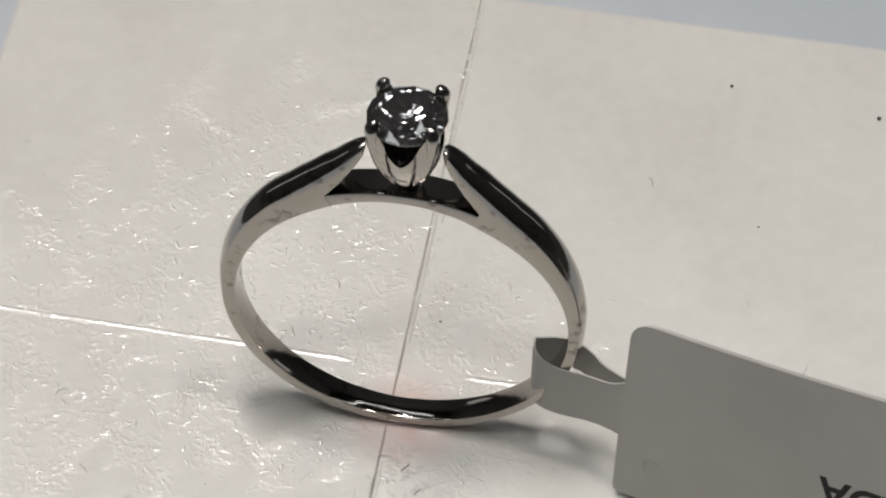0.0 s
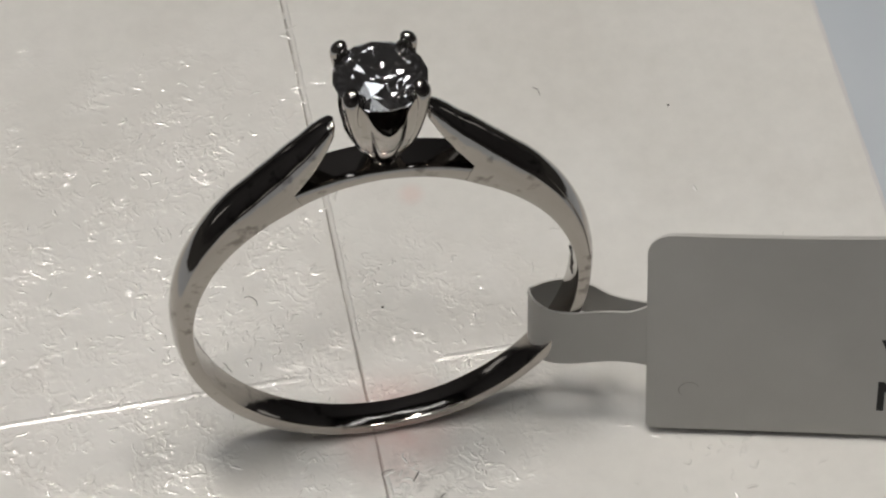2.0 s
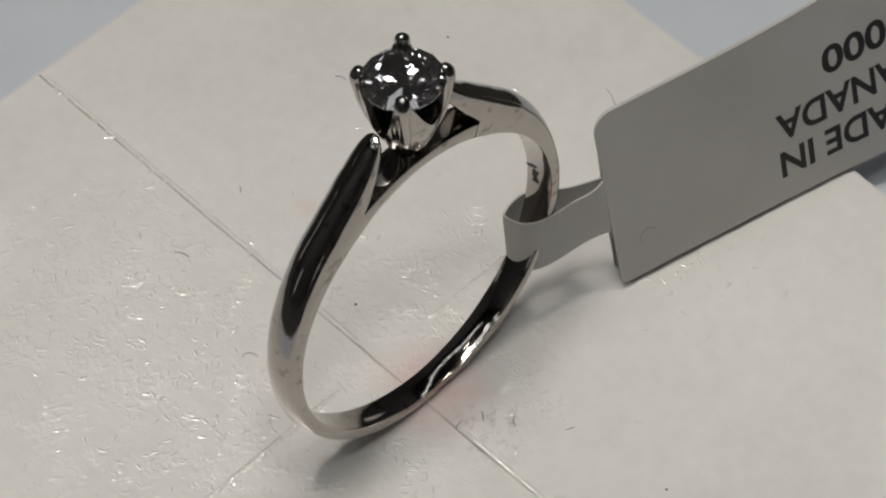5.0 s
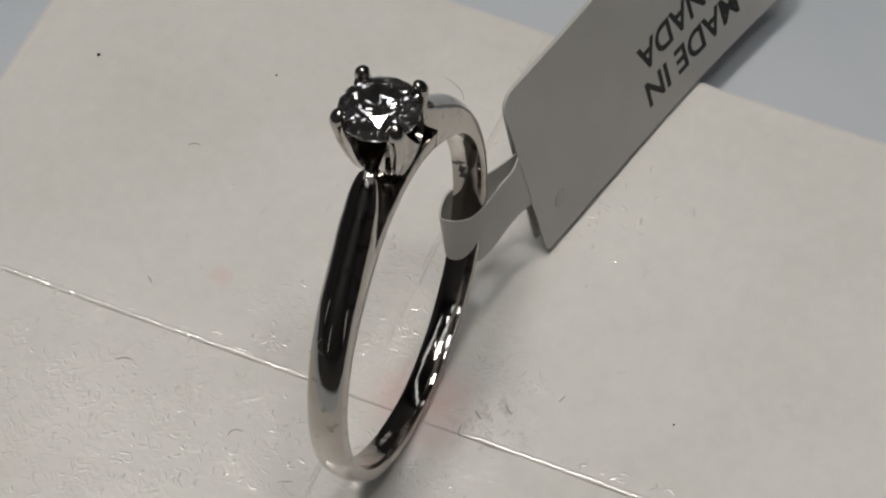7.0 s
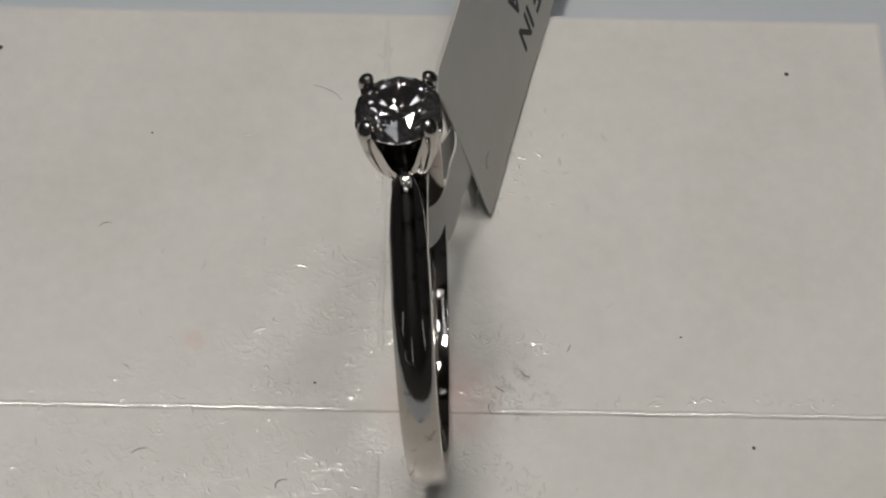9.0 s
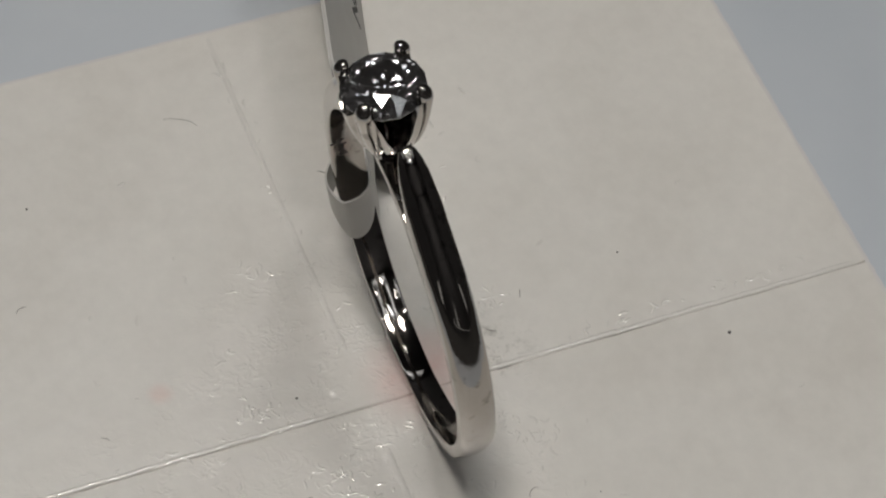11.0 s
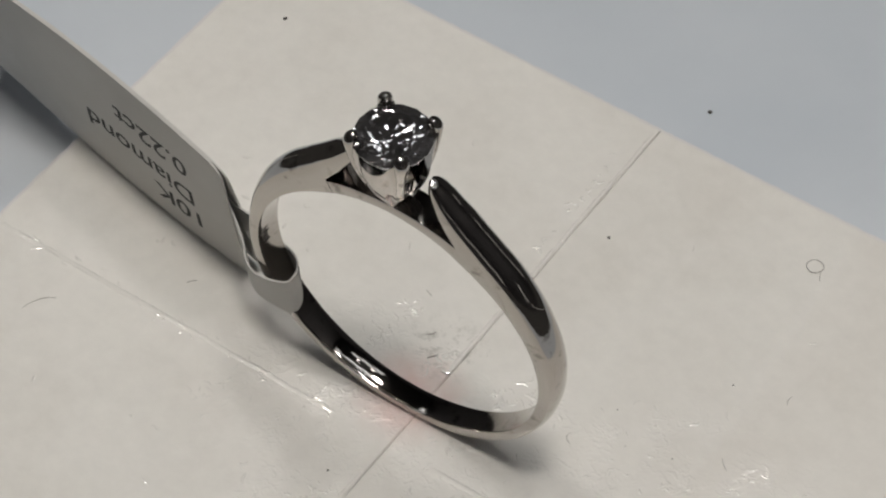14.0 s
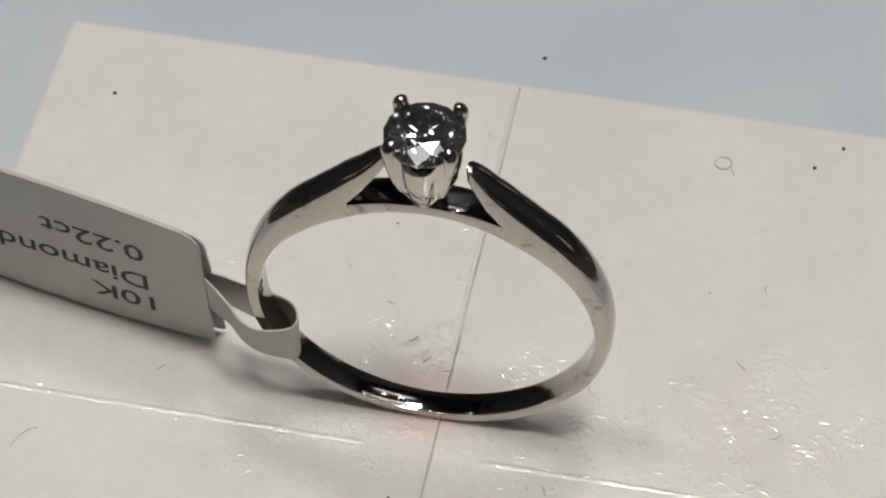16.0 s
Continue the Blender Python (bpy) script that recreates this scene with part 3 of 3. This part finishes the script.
def build_leaf(leaf):
    L = 24.2
    bm = bmesh.new()
    ss = [leaf["start"] + k for k in (0, 0.03, 0.08, 0.16, 0.26, 0.36, 0.5, 0.7, 0.9, 1.1)] + list(np.linspace(1.5, L - 0.6, 38)) + [L - 0.3, L - 0.12, L - 0.04, L]
    rows = 12
    grid = {}
    for i, s in enumerate(ss):
        u = s / 24.0
        lo, hi = leaf_edges(leaf, u)
        near, far = s - leaf["start"], L - s
        if near < 1.1:
            hi -= 1.1 - math.sqrt(max(0.0, 1.21 - (1.1 - near) ** 2))
        if near < 0.35:
            lo += 0.35 - math.sqrt(max(0.0, 0.1225 - (0.35 - near) ** 2))
        if far < 0.6:
            cut = 0.6 - math.sqrt(max(0.0, 0.36 - (0.6 - far) ** 2))
            lo, hi = lo + cut, hi - cut
        for j in range(rows + 1):
            h = lo + (hi - lo) * j / rows
            for k, off in enumerate((-LEAF, LEAF)):
                grid[i, j, k] = bm.verts.new(leaf_point(leaf, s, h, off))
    n = len(ss)
    for i in range(n - 1):
        for j in range(rows):
            for k in (0, 1):
                bm.faces.new((grid[i, j, k], grid[i + 1, j, k], grid[i + 1, j + 1, k], grid[i, j + 1, k]))
        bm.faces.new((grid[i, 0, 0], grid[i + 1, 0, 0], grid[i + 1, 0, 1], grid[i, 0, 1]))
        bm.faces.new((grid[i, rows, 0], grid[i + 1, rows, 0], grid[i + 1, rows, 1], grid[i, rows, 1]))
    for i in (0, n - 1):
        for j in range(rows):
            bm.faces.new((grid[i, j, 0], grid[i, j + 1, 0], grid[i, j + 1, 1], grid[i, j, 1]))
    return bm


front_leaf = part("front_leaf", build_leaf(FRONT_LEAF), TAG, tag, "", True, 40)
back_leaf = part("back_leaf", build_leaf(BACK_LEAF), TAG, tag, "", True, 40)


def smooth_path(pts, n):
    """Evenly spaced points on a rounded line through pts."""
    out = []
    for i in range(len(pts) - 1):
        p = [Vector(pts[max(0, min(len(pts) - 1, k))]) for k in (i - 1, i, i + 1, i + 2)]
        for j in range(n):
            t = j / n
            out.append(0.5 * ((2 * p[1]) + (p[2] - p[0]) * t + (2 * p[0] - 5 * p[1] + 4 * p[2] - p[3]) * t * t + (3 * p[1] - p[0] - 3 * p[2] + p[3]) * t ** 3))
    out.append(Vector(pts[-1]))
    return out


def build_loop():
    """A strip from the front leaf round the band and back to the other leaf."""
    inv = tag.matrix_world.inverted()
    lows, highs = [], []

    def on_leaf(leaf, s, lo, hi):
        for row, h in ((lows, lo), (highs, hi)):
            row.append(leaf_point(leaf, s, h, -0.115) / MM)

    for s, lo, hi in ((1.3, 3.3, 7.9), (0.7, 3.5, 7.75), (0.2, 3.75, 7.5)):
        on_leaf(FRONT_LEAF, s, lo, hi)
    # x, y at mid height, lower edge, upper edge, lean
    for x, y, lo, hi, lean in ((10.7, -3.62, 4.1, 7.12, 0.24), (9.6, -3.28, 4.0, 7.05, 0.21), (8.2, -2.95, 3.75, 6.95, 0.18), (7.2, -2.55, 3.55, 6.95, 0.15), (6.65, -1.9, 3.45, 6.95, 0.15),
                               (6.55, -1.2, 3.4, 6.9, 0.15), (6.85, -0.92, 3.8, 6.7, 0.15), (7.6, -0.70, 4.2, 6.6, 0.15), (8.6, -0.72, 4.5, 6.5, 0.15), (9.5, -1.25, 4.6, 6.45, 0.17), (10.3, -2.15, 4.5, 6.6, 0.19)):
        for row, z in ((lows, lo), (highs, hi)):
            row.append(inv @ (Vector((x, y + lean * (z - 5.6), z)) * MM) / MM)
    for s, lo, hi in ((0.1, 4.0, 7.2), (0.6, 3.7, 7.5), (1.2, 3.5, 7.7)):
        on_leaf(BACK_LEAF, s, lo, hi)
    lows, highs = smooth_path(lows, 6), smooth_path(highs, 6)
    sections = []
    for i, (a, b) in enumerate(zip(lows, highs)):
        along = lows[min(i + 1, len(lows) - 1)] - lows[max(i - 1, 0)]
        side = along.cross(b - a).normalized() * 0.05
        sections.append([p * MM for p in (a - side, a + side, b + side, b - side)])
    return loft(sections)


part("neck_loop", build_loop(), TAG, tag, "narrow strip looped round the band", True, 50)


def print_line(body, s_start, h_base, width, height, leaf, weight):
    """A line of print on a leaf of the tag, upside down as the tag lies."""
    me = text_mesh("printed_text", body, 2.0, INK, 0.004, weight)
    fit_text(me, width, height)
    ob = new("printed_text", me)
    ob.parent = front_leaf if leaf is FRONT_LEAF else back_leaf
    for v in me.vertices:
        x, y, z = v.co / MM
        v.co = leaf_point(leaf, s_start - leaf["out"] * x, h_base - y, LEAF + 0.007 + z)
    ob["label"] = "black printed lettering"
    return ob


print_line("MADE IN", 19.3, 3.50, 9.0, 1.75, FRONT_LEAF, 0.05)
print_line("CANADA", 20.0, 6.0, 9.7, 1.80, FRONT_LEAF, 0.05)
print_line("000", 17.9, 8.7, 4.3, 1.75, FRONT_LEAF, 0.05)
print_line("10K", 3.2, 3.60, 3.7, 1.40, BACK_LEAF, 0.02)
print_line("Diamond", 3.4, 5.75, 8.7, 1.50, BACK_LEAF, 0.02)
print_line("0.22ct", 3.4, 8.50, 5.95, 1.45, BACK_LEAF, 0.02)


# ---------- lint and dust ----------
def fibre(x, y, length, turn, curl, thick=0.035, z=0.0):
    """A short bent fibre that lies on the pad or the base."""
    rng = random.Random(round(x * 100) * 7 + round(y * 100))
    a = radians(turn)
    p = Vector((0, 0, thick))
    pts = [p.copy()]
    n = 14
    for i in range(n):
        a += radians(curl) / n + rng.uniform(-0.15, 0.15)
        p = p + Vector((math.cos(a), math.sin(a), 0)) * (length / n)
        pts.append(p.copy())
    sections = []
    for i, p in enumerate(pts):
        d = (pts[min(i + 1, n)] - pts[max(i - 1, 0)]).normalized()
        side, up = Vector((-d.y, d.x, 0)), Vector((0, 0, 1))
        r = thick * (0.55 + 0.45 * math.sin(math.pi * i / n))
        sections.append([(p + side * (r * math.cos(t)) + up * (r * math.sin(t))) * MM for t in np.linspace(0, 2 * math.pi, 7)[:-1]])
    ob = new("lint_fibre", mesh_from("lint_fibre", loft(sections), LINT))
    ob.matrix_world = pose(x * MM, y * MM, z * MM)
    return tagged(ob, "short dark lint fibre lying on the pad", "lint", "lint on the pads")


def speck(x, y, size, z=0.0):
    rng = random.Random(round(x * 100) * 13 + round(y * 100))
    bm = bmesh.new()
    bmesh.ops.create_icosphere(bm, subdivisions=2, radius=size * MM)
    for v in bm.verts:
        v.co *= rng.uniform(0.7, 1.25)
        v.co.z *= 0.55
    low = min(v.co.z for v in bm.verts)
    for v in bm.verts:
        v.co.z -= low
    ob = new("dust_speck", mesh_from("dust_speck", bm, DUST))
    ob.matrix_world = pose(x * MM, y * MM, z * MM)
    return tagged(ob, "tiny dark speck of dust", "dust", "dust round the ring")


# x, y in mm, length, first bearing, total bend, thickness
for row in ((-13.4, -23.2, 3.0, 20, 375, 0.030), (11.2, 14.7, 0.7, 70, 60, 0.025), (-14.1, -22.6, 0.7, 100, 30, 0.022), (-3.0, 12.2, 0.9, 80, 40, 0.035), (-4.9, 5.2, 1.0, 60, 150, 0.03),
            (0.3, -5.7, 0.6, 40, 30, 0.045), (-8.3, -5.3, 0.9, 60, 120, 0.022), (19.6, 2.6, 2.0, 20, 70, 0.018), (2.8, -9.0, 0.5, -20, 20, 0.03),
            (1.6, -6.6, 0.6, 200, 40, 0.035), (1.8, 13.3, 0.5, 30, 30, 0.03), (-15.8, -8.3, 0.8, 110, 60, 0.022), (-17.9, -3.4, 0.9, 150, 140, 0.025),
            (-6.7, 1.7, 0.8, 100, 40, 0.025), (-16.9, -14.0, 0.7, 60, 80, 0.02), (14.0, -2.7, 0.6, 20, 30, 0.025), (-0.4, -4.9, 0.7, 160, 60, 0.03)):
    fibre(*row)
for x, y, size in ((21.5, -22.0, 0.12), (-18.8, -23.3, 0.13), (-20.3, -25.1, 0.11), (23.4, 21.4, 0.12), (14.9, 22.5, 0.10), (-3.1, -18.1, 0.09),
                   (-13.9, -12.9, 0.05), (-9.6, -8.0, 0.04), (-13.6, -6.8, 0.04), (17.3, 12.8, 0.06), (3.7, -14.9, 0.06), (0.9, 3.9, 0.07)):
    speck(x, y, size)
speck(-2.3, -31.6, 0.14, -2.2)
fibre(-7.80, -0.45, 1.1, 150, 120, 0.012, 15.28)
on_tag = fibre(0.01, 0.02, 1.7, 150, -190, 0.018)
on_tag.matrix_world = tag.matrix_world @ Matrix.Translation(leaf_point(FRONT_LEAF, 1.45, 2.3, LEAF))
tagged(on_tag, "fine curled hair clinging to the price tag")
